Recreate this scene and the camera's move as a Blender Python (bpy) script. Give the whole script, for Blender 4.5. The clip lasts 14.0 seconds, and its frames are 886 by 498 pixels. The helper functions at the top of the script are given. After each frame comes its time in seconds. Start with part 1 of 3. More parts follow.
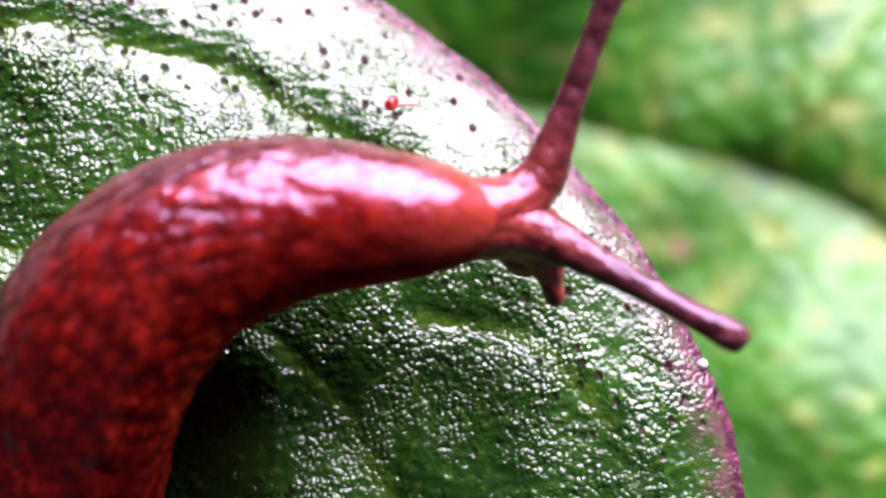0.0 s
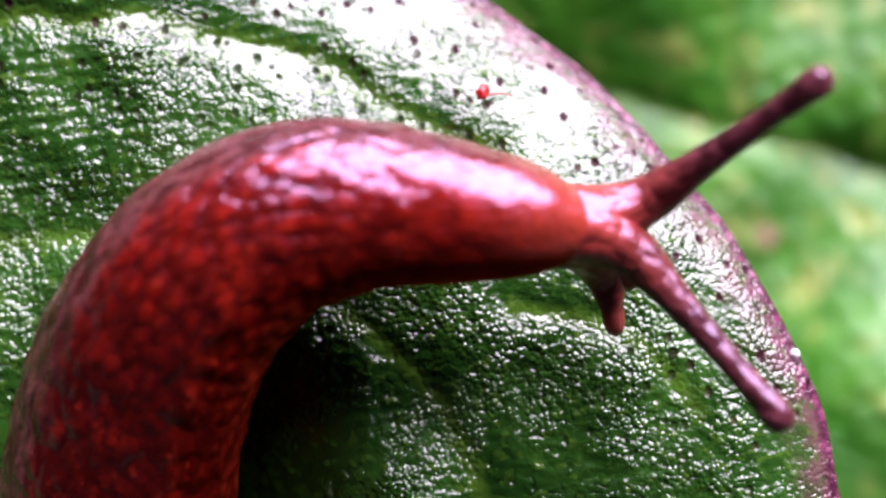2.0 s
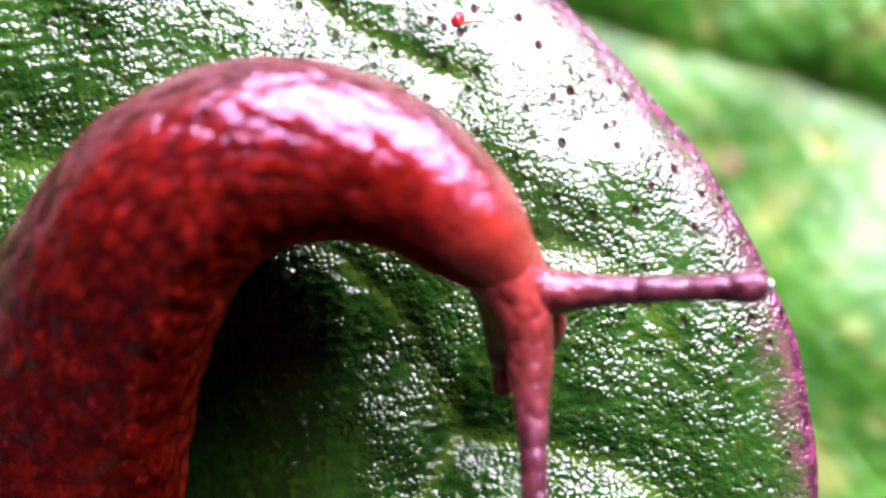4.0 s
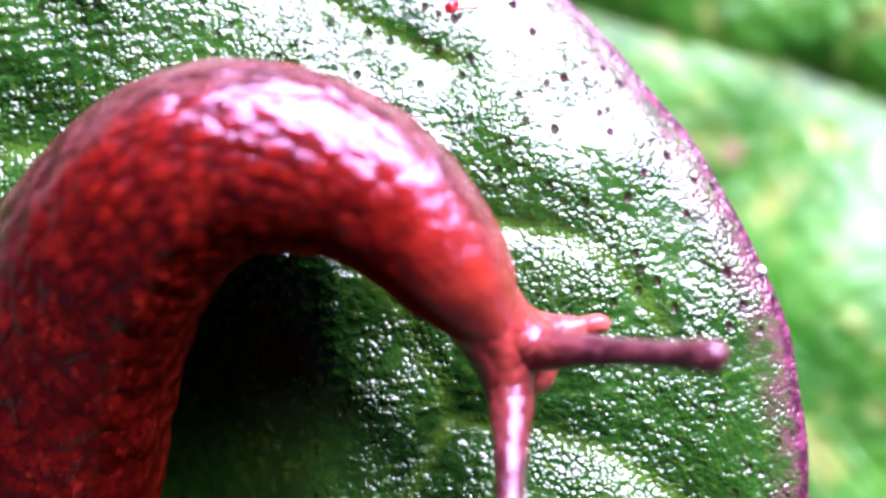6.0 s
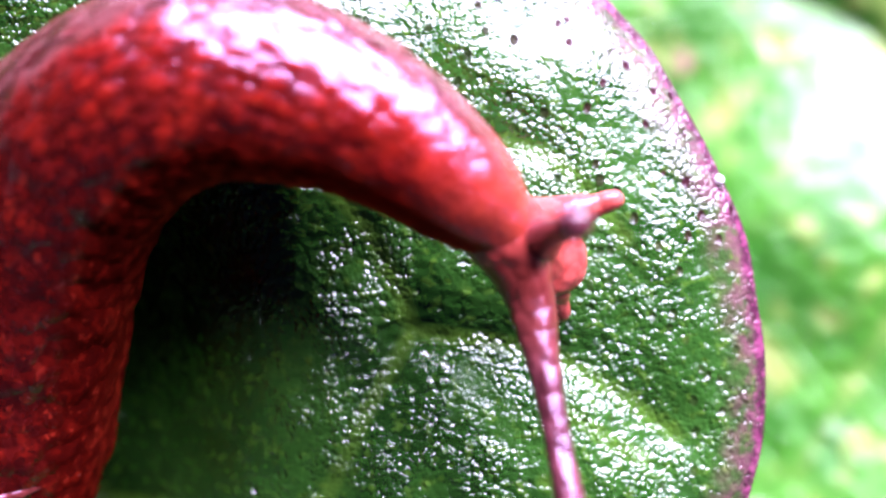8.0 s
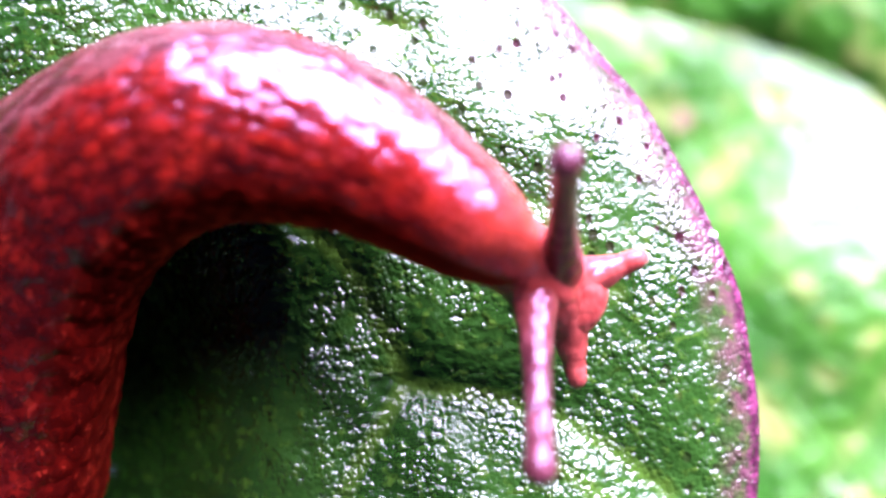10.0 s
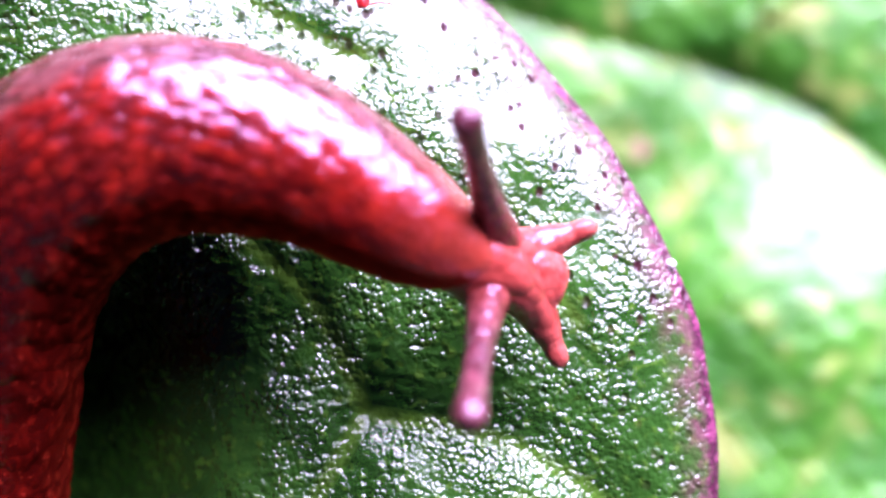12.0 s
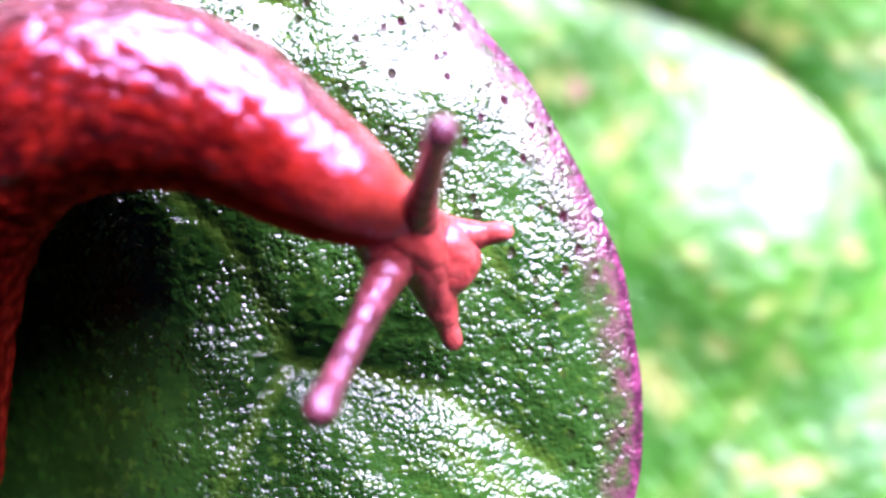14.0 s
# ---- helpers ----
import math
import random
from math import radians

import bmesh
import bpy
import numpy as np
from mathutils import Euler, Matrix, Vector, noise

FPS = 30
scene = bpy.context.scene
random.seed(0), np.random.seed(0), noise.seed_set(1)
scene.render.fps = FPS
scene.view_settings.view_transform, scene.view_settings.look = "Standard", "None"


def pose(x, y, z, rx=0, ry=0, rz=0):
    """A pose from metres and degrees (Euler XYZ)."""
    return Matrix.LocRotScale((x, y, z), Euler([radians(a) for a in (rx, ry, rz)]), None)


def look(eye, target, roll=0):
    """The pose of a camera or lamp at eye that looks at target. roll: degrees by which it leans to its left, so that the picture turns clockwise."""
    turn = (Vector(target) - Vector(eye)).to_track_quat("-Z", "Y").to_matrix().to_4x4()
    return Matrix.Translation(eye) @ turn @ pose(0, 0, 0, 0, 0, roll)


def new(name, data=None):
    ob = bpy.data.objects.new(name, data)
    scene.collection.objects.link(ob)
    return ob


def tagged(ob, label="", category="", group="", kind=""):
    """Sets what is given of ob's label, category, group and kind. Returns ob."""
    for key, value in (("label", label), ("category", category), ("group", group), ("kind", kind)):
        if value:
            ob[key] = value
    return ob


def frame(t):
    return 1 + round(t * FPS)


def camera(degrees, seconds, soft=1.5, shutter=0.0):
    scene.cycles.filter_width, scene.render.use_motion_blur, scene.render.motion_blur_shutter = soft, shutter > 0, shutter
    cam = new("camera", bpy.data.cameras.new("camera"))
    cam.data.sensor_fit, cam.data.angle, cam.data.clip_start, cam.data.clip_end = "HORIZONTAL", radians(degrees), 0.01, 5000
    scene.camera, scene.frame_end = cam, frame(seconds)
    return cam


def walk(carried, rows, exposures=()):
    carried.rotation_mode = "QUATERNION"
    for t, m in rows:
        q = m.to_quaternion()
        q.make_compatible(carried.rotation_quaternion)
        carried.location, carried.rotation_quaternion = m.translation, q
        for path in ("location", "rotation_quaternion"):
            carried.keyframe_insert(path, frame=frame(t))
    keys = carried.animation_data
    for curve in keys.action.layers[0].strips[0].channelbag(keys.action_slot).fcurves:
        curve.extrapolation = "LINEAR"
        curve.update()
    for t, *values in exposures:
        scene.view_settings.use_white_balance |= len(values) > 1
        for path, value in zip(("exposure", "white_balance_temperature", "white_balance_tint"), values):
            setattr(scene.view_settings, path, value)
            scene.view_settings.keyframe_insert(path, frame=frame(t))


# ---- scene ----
# A small red slug turning its head on a leaf; one unit is a metre, so most sizes are written in MM.
MM = 0.001

# ---- camera ----
cam = camera(30, 14.0, soft=2.5)
cam.data.dof.use_dof = True
cam.data.dof.focus_distance = 34.6 * MM
cam.data.dof.aperture_fstop = 42
walk(cam, [
    (0.0, pose(0.789 * MM, -0.173 * MM, 34.993 * MM, 3.709, 0.726, -0.172)),
    (0.5, pose(0.524 * MM, 0.574 * MM, 35.062 * MM, 2.359, 1.729, -0.121)),
    (1.0, pose(0.049 * MM, 0.506 * MM, 35.037 * MM, 3.714, 2.320, 0.077)),
    (1.5, pose(0.174 * MM, 0.717 * MM, 35.118 * MM, 2.972, 2.353, -0.034)),
    (2.0, pose(0.395 * MM, -0.107 * MM, 35.092 * MM, 3.210, 3.233, 0.022)),
    (2.5, pose(0.517 * MM, -0.426 * MM, 34.949 * MM, 3.447, 2.912, 0.048)),
    (3.0, pose(-1.161 * MM, -1.080 * MM, 34.988 * MM, 2.941, 1.617, 0.067)),
    (3.5, pose(-0.299 * MM, -0.142 * MM, 34.924 * MM, -0.015, 2.094, 0.109)),
    (3.7, pose(-0.341 * MM, 0.204 * MM, 34.834 * MM, 0.103, 1.415, 0.005)),
    (5.8, pose(-0.156 * MM, -0.513 * MM, 35.007 * MM, 1.258, 0.788, -0.142)),
    (6.0, pose(0.232 * MM, -0.002 * MM, 35.031 * MM, 0.125, 1.856, 0.239)),
    (6.5, pose(-0.001 * MM, 0.136 * MM, 34.937 * MM, -1.467, -0.983, 0.001)),
    (7.0, pose(0.111 * MM, 0.217 * MM, 34.996 * MM, -3.313, 0.183, -0.159)),
    (7.2, pose(-0.273 * MM, -0.042 * MM, 35.000 * MM, -3.144, -0.491, -0.256)),
    (9.3, pose(-0.227 * MM, 0.130 * MM, 35.107 * MM, -2.797, -0.029, -0.014)),
    (9.5, pose(-0.121 * MM, 0.284 * MM, 34.974 * MM, -3.367, -0.161, 0.123)),
    (10.0, pose(0.080 * MM, -0.157 * MM, 35.000 * MM, -0.811, -0.011, 0.081)),
    (10.5, pose(-0.035 * MM, -0.191 * MM, 34.987 * MM, -1.072, 0.099, 0.049)),
    (11.0, pose(0.071 * MM, -0.031 * MM, 34.919 * MM, -1.242, -0.938, 0.038)),
    (11.5, pose(-0.031 * MM, 0.059 * MM, 34.929 * MM, -1.320, -2.983, -0.081)),
    (12.0, pose(0.081 * MM, -0.199 * MM, 35.033 * MM, 0.265, -1.418, -0.046)),
    (12.5, pose(0.016 * MM, 0.169 * MM, 35.108 * MM, -3.089, -0.994, 0.057)),
    (13.0, pose(-0.159 * MM, 0.006 * MM, 35.020 * MM, -1.680, -1.992, 0.136)),
    (13.5, pose(-0.196 * MM, -0.228 * MM, 34.971 * MM, -4.386, -4.296, -0.026)),
    (14.0, pose(0.846 * MM, 0.446 * MM, 34.978 * MM, -2.499, -2.771, 0.003)),
], exposures=[(0.0, 1.3, 6120, 40), (1.0, 1.28, 6120, 40), (3.0, 1.2, 6120, 41), (3.5, 1.5, 6120, 42), (6.0, 1.9, 5550, 44), (7.0, 2.05, 5550, 44), (9.5, 2.4, 5550, 56), (11.0, 2.3, 5550, 57), (12.0, 2.15, 5550, 58), (14.0, 2.2, 5550, 58)])

# ---- light ----
SUN = Vector((0.28, 0.80, 0.39)).normalized()
sky_world = bpy.data.worlds.new("sky")
scene.world = sky_world
sky_world.use_nodes = True
sky = sky_world.node_tree.nodes.new("ShaderNodeTexSky")
sky.sky_type, sky.sun_disc = "NISHITA", False
sky.air_density, sky.dust_density, sky.ozone_density = 0.4, 6.0, 0.0
sky.sun_elevation = math.asin(SUN.z)
sky.sun_rotation = math.atan2(SUN.x, SUN.y)
back = sky_world.node_tree.nodes["Background"]
back.inputs["Strength"].default_value = 0.0026
sky_world.node_tree.links.new(sky.outputs[0], back.inputs["Color"])
sun = new("sun", bpy.data.lights.new("sun", "SUN"))
sun.data.energy, sun.data.angle, sun.data.color = 7.2, radians(65), (1.0, 0.98, 0.96)
sun.matrix_world = look((0, 0, 0), -SUN)
sun.location = (0, 0.3, 0.3)


# ---- materials ----
class Nodes:
    """Short hand for building one node material."""

    def __init__(self, name, rough=0.5, spec=0.5):
        self.mat = bpy.data.materials.new(name)
        self.mat.use_nodes = True
        self.tree = self.mat.node_tree
        self.bsdf = self.tree.nodes["Principled BSDF"]
        self.bsdf.inputs["Roughness"].default_value = rough
        self.bsdf.inputs["Specular IOR Level"].default_value = spec

    def put(self, socket, value):
        if isinstance(value, bpy.types.NodeSocket):
            self.tree.links.new(value, socket)
        else:
            socket.default_value = value

    def add(self, kind, **inputs):
        node = self.tree.nodes.new(kind)
        for key, value in inputs.items():
            self.put(node.inputs[key.replace("_", " ")], value)
        return node

    def attr(self, name):
        node = self.tree.nodes.new("ShaderNodeAttribute")
        node.attribute_name = name
        return node

    def noise(self, vec, scale, detail=2.0, rough=0.5):
        return self.add("ShaderNodeTexNoise", Vector=vec, Scale=scale, Detail=detail, Roughness=rough).outputs["Fac"]

    def cells(self, vec, scale, feature="F1"):
        node = self.tree.nodes.new("ShaderNodeTexVoronoi")
        node.feature = feature
        if feature == "SMOOTH_F1":
            node.inputs["Smoothness"].default_value = 0.35
        self.put(node.inputs["Vector"], vec)
        node.inputs["Scale"].default_value = scale
        return node.outputs["Distance"]

    def span(self, value, a, b, lo=0.0, hi=1.0):
        node = self.tree.nodes.new("ShaderNodeMapRange")
        node.interpolation_type = "SMOOTHSTEP"
        for i, v in enumerate((value, a, b, lo, hi)):
            self.put(node.inputs[i], v)
        return node.outputs[0]

    def math(self, op, a, b=0.0):
        node = self.tree.nodes.new("ShaderNodeMath")
        node.operation = op
        self.put(node.inputs[0], a)
        self.put(node.inputs[1], b)
        return node.outputs[0]

    def mix(self, fac, a, b):
        node = self.tree.nodes.new("ShaderNodeMix")
        node.data_type = "RGBA"
        for i, v in ((0, fac), (6, a), (7, b)):
            self.put(node.inputs[i], v if isinstance(v, bpy.types.NodeSocket) or i == 0 else (*v, 1.0))
        return node.outputs[2]

    def bump(self, height, distance, strength=1.0, under=None):
        node = self.add("ShaderNodeBump", Height=height, Distance=distance, Strength=strength)
        if under is not None:
            self.put(node.inputs["Normal"], under)
        return node.outputs[0]

    def done(self, color, normal=None, rough=None):
        self.put(self.bsdf.inputs["Base Color"], color if isinstance(color, bpy.types.NodeSocket) else (*color, 1.0))
        if normal is not None:
            self.put(self.bsdf.inputs["Normal"], normal)
        if rough is not None:
            self.put(self.bsdf.inputs["Roughness"], rough)
        return self.mat


def leaf_material(name, green, dark, pale, rim, pits, gloss, bumps, shine, fleck):
    """A waxy leaf: fine beaded grain, dark pits towards the margin, a crimson rim, pale veins."""
    n = Nodes(name, 0.36, 0.8)
    at = n.add("ShaderNodeTexCoord").outputs["Object"]
    edge, vein = n.attr("edge").outputs["Fac"], n.attr("vein").outputs["Fac"]
    color = n.mix(n.span(n.noise(at, 420, 3), 0.35, 0.65), dark, green)
    color = n.mix(n.span(n.noise(at, fleck, 3), 0.53, 0.72, 0, 0.6 - 0.1 * pits), color, pale)
    color = n.mix(n.span(vein, 0.12, 0.32, 0.15 + 0.35 * pits, 0.0), color, pale)
    # mottled pink towards the margin, a thin dark crimson edge
    ragged = n.math("MULTIPLY", n.noise(at, 1500, 3), 0.8)
    blush = n.math("MULTIPLY", n.span(n.math("ADD", edge, ragged), 0.5, 1.5, 1.0, 0.0), n.span(n.noise(at, 2600, 3), 0.35, 0.6, 0.15, 0.7))
    color = n.mix(blush, color, rim)
    color = n.mix(n.span(n.math("ADD", edge, n.math("MULTIPLY", n.noise(at, 3200, 3), 0.3)), 0.26, 0.42, 1.0, 0.0), color, n.mix(n.span(n.noise(at, 3600, 2), 0.45, 0.62), tuple(c * 0.35 for c in rim), rim))
    stir = n.add("ShaderNodeTexNoise", Vector=at, Scale=3800.0, Detail=2.0).outputs["Color"]
    uneven = n.tree.nodes.new("ShaderNodeVectorMath")
    uneven.operation = "MULTIPLY_ADD"
    for i, v in enumerate((stir, (0.00009, 0.00009, 0.00009), at)):
        n.put(uneven.inputs[i], v)
    hole = n.cells(n.add("ShaderNodeMapping", Vector=uneven.outputs[0], Scale=(1.15, 0.85, 1.0)).outputs[0], 2050)
    spot = n.math("MULTIPLY", n.span(hole, 0.17, 0.27, 1.0, 0.0), n.math("MULTIPLY", n.math("MULTIPLY", n.span(edge, 3.5, 6.5, pits, 0.0), n.span(n.add("ShaderNodeSeparateXYZ", Vector=at).outputs[1], -4.5 * MM, 0.5 * MM, 0.35, 1.0)), n.span(n.noise(at, 900, 1), 0.22, 0.36)))
    color = n.mix(spot, color, n.mix(n.span(edge, 0.8, 3.2), (0.028, 0.003, 0.010), (0.012, 0.022, 0.006)))
    n.put(n.bsdf.inputs["Specular IOR Level"], n.math("MULTIPLY", n.math("SUBTRACT", 1.0, spot), shine))
    bead = n.cells(uneven.outputs[0], 8600)
    grain = n.bump(n.noise(at, 3000, 2), 0.16 * MM, 0.22)
    grain = n.bump(n.math("MULTIPLY", n.math("SUBTRACT", 1.0, n.math("MULTIPLY", bead, bead)), n.math("MULTIPLY", n.span(n.noise(at, 2100, 2), 0.3, 0.6, 0.5, 1.25), n.math("MULTIPLY", n.span(edge, 0.6, 4.5, 0.6, 1.0), n.span(n.noise(at, 560, 2), 0.36, 0.58, 0.35, 1.2)))), bumps * MM, 1.0, grain)
    grain = n.bump(n.noise(at, 15000, 2, 0.6), 0.03 * MM, 0.4, grain)
    grain = n.bump(n.span(hole, 0.03, 0.25), 0.05 * MM, 0.8 * pits, grain)
    return n.done(color, grain, n.span(n.noise(at, 2500, 2), 0.3, 0.7, gloss, gloss + 0.14))


def slug_skin(name, red, dark, pale):
    """Wet tubercled skin; 'rest' holds each point's place along the stretched-out animal, in millimetres."""
    n = Nodes(name, 0.24, 0.7)
    at = n.attr("rest").outputs["Vector"]
    axes = n.add("ShaderNodeSeparateXYZ", Vector=at)
    along = axes.outputs[0]
    girt = n.math("ADD", n.math("SQRT", n.math("ADD", n.math("MULTIPLY", axes.outputs[1], axes.outputs[1]), n.math("MULTIPLY", axes.outputs[2], axes.outputs[2]))), 0.01)
    stretched = n.add("ShaderNodeMapping", Vector=at, Scale=(0.72, 1.0, 1.0)).outputs[0]
    blotch, fleck = n.noise(at, 1.1, 4), n.noise(stretched, 3.6, 4)
    color = n.mix(n.span(blotch, 0.38, 0.62), dark, red)
    color = n.mix(n.math("MULTIPLY", n.span(fleck, 0.48, 0.60), n.span(along, 2.0, 9.0, 0.35, 0.85)), color, (0.05, 0.003, 0.002))
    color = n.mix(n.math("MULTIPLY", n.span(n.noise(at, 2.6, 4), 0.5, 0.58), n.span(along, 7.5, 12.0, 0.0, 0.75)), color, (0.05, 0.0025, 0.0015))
    # hind body painted darker in place of the shade behind the hump
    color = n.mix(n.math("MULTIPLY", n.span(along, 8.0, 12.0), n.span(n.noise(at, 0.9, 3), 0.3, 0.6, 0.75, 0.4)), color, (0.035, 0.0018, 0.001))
    # orange-red towards the foot stands in for light through the flesh; small paler flecks
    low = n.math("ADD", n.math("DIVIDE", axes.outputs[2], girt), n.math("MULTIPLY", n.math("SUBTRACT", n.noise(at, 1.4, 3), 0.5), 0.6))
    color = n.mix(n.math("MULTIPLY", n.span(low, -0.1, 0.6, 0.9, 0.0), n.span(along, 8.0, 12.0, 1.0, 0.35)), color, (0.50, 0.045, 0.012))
    color = n.mix(n.span(n.noise(stretched, 4.5, 2), 0.60, 0.70, 0.0, 0.5), color, (0.36, 0.026, 0.010))
    # darker colour between the warts
    wart = n.cells(stretched, 3.3, "SMOOTH_F1")
    color = n.mix(n.math("MULTIPLY", n.span(wart, 0.30, 0.62, 0.0, 0.65), n.span(along, 2.0, 7.0)), color, (0.045, 0.002, 0.001))
    # a brownish mauve band with dark mottles along one side of the back
    flank = n.math("ADD", n.math("DIVIDE", axes.outputs[1], girt), n.math("MULTIPLY", n.math("SUBTRACT", n.noise(at, 1.6, 4), 0.5), 0.5))
    mauve = n.mix(n.span(fleck, 0.42, 0.60), (0.10, 0.03, 0.03), (0.04, 0.008, 0.007))
    color = n.mix(n.span(flank, 0.42, 0.78, 0.0, 0.92), color, mauve)
    color = n.mix(n.span(along, -0.2, 3.4, 0.88, 0.0), color, pale)
    skin = n.bump(n.math("SUBTRACT", 1.0, n.math("MULTIPLY", wart, wart)), 0.085 * MM, n.span(along, 1.0, 7.0, 0.2, 0.8))
    skin = n.bump(n.noise(at, 7.0, 3), 0.05 * MM, 0.5, skin)
    n.put(n.bsdf.inputs["Coat Normal"], skin)
    # gloss masked to the back and outer flank, leaf reflections cut towards the foot
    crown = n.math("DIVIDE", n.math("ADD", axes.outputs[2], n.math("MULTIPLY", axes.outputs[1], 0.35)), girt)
    gloss_mask = n.span(n.math("ADD", crown, n.math("MULTIPLY", blotch, 0.3)), 0.62, 0.95, 0.0, 1.0)
    gloss_mask = n.math("MULTIPLY", gloss_mask, n.span(fleck, 0.50, 0.62, 1.0, 0.7))
    n.put(n.bsdf.inputs["Coat Weight"], n.math("MULTIPLY", n.span(along, 7.5, 12.0, 0.14, 0.4), gloss_mask))
    n.put(n.bsdf.inputs["Specular IOR Level"], n.math("MULTIPLY", n.span(along, 7.5, 12.0, 0.95, 0.7), gloss_mask))
    n.bsdf.inputs["Specular Tint"].default_value = (1.0, 0.58, 1.0, 1.0)
    n.bsdf.inputs["Coat Roughness"].default_value = 0.14
    return n.done(color, skin, n.span(n.noise(at, 3.0, 2), 0.3, 0.7, 0.2, 0.3))


def warty(name, foot, tip, start, end, chained=False, shine=0.6, tint=(1.0, 0.62, 1.0, 1.0)):
    """Wet warty skin of a feeler, from one pair of tones at its foot to another along x; chained pieces carry their place in 'rest'."""
    n = Nodes(name, 0.28, shine)
    at = n.attr("rest").outputs["Vector"] if chained else n.add("ShaderNodeTexCoord").outputs["Object"]
    along = n.add("ShaderNodeSeparateXYZ", Vector=at).outputs[0]
    grain = n.span(n.noise(at, 2800, 4), 0.35, 0.65)
    color = n.mix(n.span(along, start * MM, end * MM), n.mix(grain, *foot), n.mix(grain, *tip))
    wart = n.cells(n.add("ShaderNodeMapping", Vector=at, Scale=(0.8, 1.0, 1.0)).outputs[0], 3600, "SMOOTH_F1")
    skin = n.bump(n.math("SUBTRACT", 1.0, n.math("MULTIPLY", wart, wart)), 0.09 * MM, 0.7)
    skin = n.bump(n.noise(at, 7000, 3), 0.04 * MM, 0.5, skin)
    n.put(n.bsdf.inputs["Coat Normal"], skin)
    n.bsdf.inputs["Specular Tint"].default_value = tint
    n.bsdf.inputs["Coat Weight"].default_value = 0.2 * shine
    n.bsdf.inputs["Coat Roughness"].default_value = 0.16
    return n.done(color, skin)


def plain(name, color, rough, scale, depth=0.0, other=None, coat=0.0):
    n = Nodes(name, rough)
    n.bsdf.inputs["Coat Weight"].default_value = coat
    n.bsdf.inputs["Coat Roughness"].default_value = 0.32
    at = n.add("ShaderNodeTexCoord").outputs["Object"]
    f = n.noise(at, scale, 4)
    return n.done(n.mix(n.span(f, 0.3, 0.7), color, other or tuple(c * 0.6 for c in color)), n.bump(f, depth, 0.6) if depth else None)


LEAF = leaf_material("waxy_leaf", (0.019, 0.074, 0.008), (0.008, 0.040, 0.004), (0.07, 0.15, 0.012), (0.15, 0.030, 0.075), 0.95, 0.08, 0.048, 0.85, 4200)
LOWER = leaf_material("lower_leaf", (0.045, 0.20, 0.010), (0.016, 0.125, 0.004), (0.36, 0.38, 0.10), (0.2, 0.16, 0.1), 0.0, 0.32, 0.02, 0.52, 760)
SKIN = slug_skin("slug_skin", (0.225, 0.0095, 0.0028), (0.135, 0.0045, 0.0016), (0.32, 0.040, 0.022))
STALK = warty("stalk_skin", ((0.10, 0.016, 0.014), (0.16, 0.026, 0.022)), ((0.05, 0.010, 0.013), (0.11, 0.027, 0.036)), 0.0, 1.6, False, 0.6, (0.88, 0.64, 1.0, 1.0))
ROOT = warty("root_skin", ((0.21, 0.022, 0.015), (0.30, 0.040, 0.029)), ((0.10, 0.016, 0.014), (0.16, 0.026, 0.022)), 1.2, 2.5, True, 0.8)
LIP = warty("lip_skin", ((0.22, 0.024, 0.016), (0.31, 0.042, 0.031)), ((0.25, 0.032, 0.023), (0.36, 0.062, 0.047)), 0.8, 2.2, True)
EYE = plain("eye_skin", (0.12, 0.03, 0.045), 0.3, 4000, 0.03 * MM, (0.05, 0.01, 0.014), 0.4)
MOUTH = warty("mouth_skin", ((0.25, 0.032, 0.023), (0.36, 0.062, 0.047)), ((0.28, 0.04, 0.03), (0.40, 0.075, 0.058)), 0.0, 0.9, False, 0.4)
STEM = plain("leaf_stalk", (0.16, 0.30, 0.08), 0.4, 600, 0.1 * MM)
SOIL = plain("soil", (0.07, 0.05, 0.035), 0.9, 90, 2 * MM, (0.035, 0.026, 0.02))
BLEMISH = plain("blemish", (0.16, 0.06, 0.06), 0.6, 3000, 0.02 * MM, (0.26, 0.14, 0.10))
RED = plain("red_speck", (0.5, 0.02, 0.02), 0.4, 4000, 0.03 * MM)
# mostly opaque white body, painted in place of the glint on a drop
GLASS = Nodes("dew", 0.08)
GLASS.bsdf.inputs["Transmission Weight"].default_value = 0.35
GLASS.bsdf.inputs["IOR"].default_value = 1.33
DEW = GLASS.done((1.0, 1.0, 1.0))


# ---- meshes ----
def mesh_of(name, verts, faces, material, fields=()):
    me = bpy.data.meshes.new(name)
    me.from_pydata([tuple(v) for v in verts], [], faces)
    for p in me.polygons:
        p.use_smooth = True
    for key, kind, values in fields:
        layer = me.attributes.new(key, kind, "POINT")
        layer.data.foreach_set("value" if kind == "FLOAT" else "vector", np.asarray(values, dtype=np.float32).ravel())
    me.materials.append(material)
    me.update()
    return me


def part(name, me, parent, label=""):
    ob = new(name, me)
    ob.parent = parent
    return tagged(ob, label)


def revolve(profile, sides, squash=1.0):
    """Rings round the x axis from (x, radius) pairs, closed at both ends."""
    verts, faces = [], []
    for x, r in profile:
        for j in range(sides):
            a = 2 * math.pi * j / sides
            verts.append((x, r * math.cos(a), r * squash * math.sin(a)))
    for i in range(len(profile) - 1):
        for j in range(sides):
            a, b = i * sides + j, i * sides + (j + 1) % sides
            faces.append((a, b, b + sides, a + sides))
    n = len(verts)
    verts += [(profile[0][0], 0, 0), (profile[-1][0], 0, 0)]
    last = (len(profile) - 1) * sides
    for j in range(sides):
        k = (j + 1) % sides
        faces += [(n, k, j), (n + 1, last + j, last + k)]
    return verts, faces


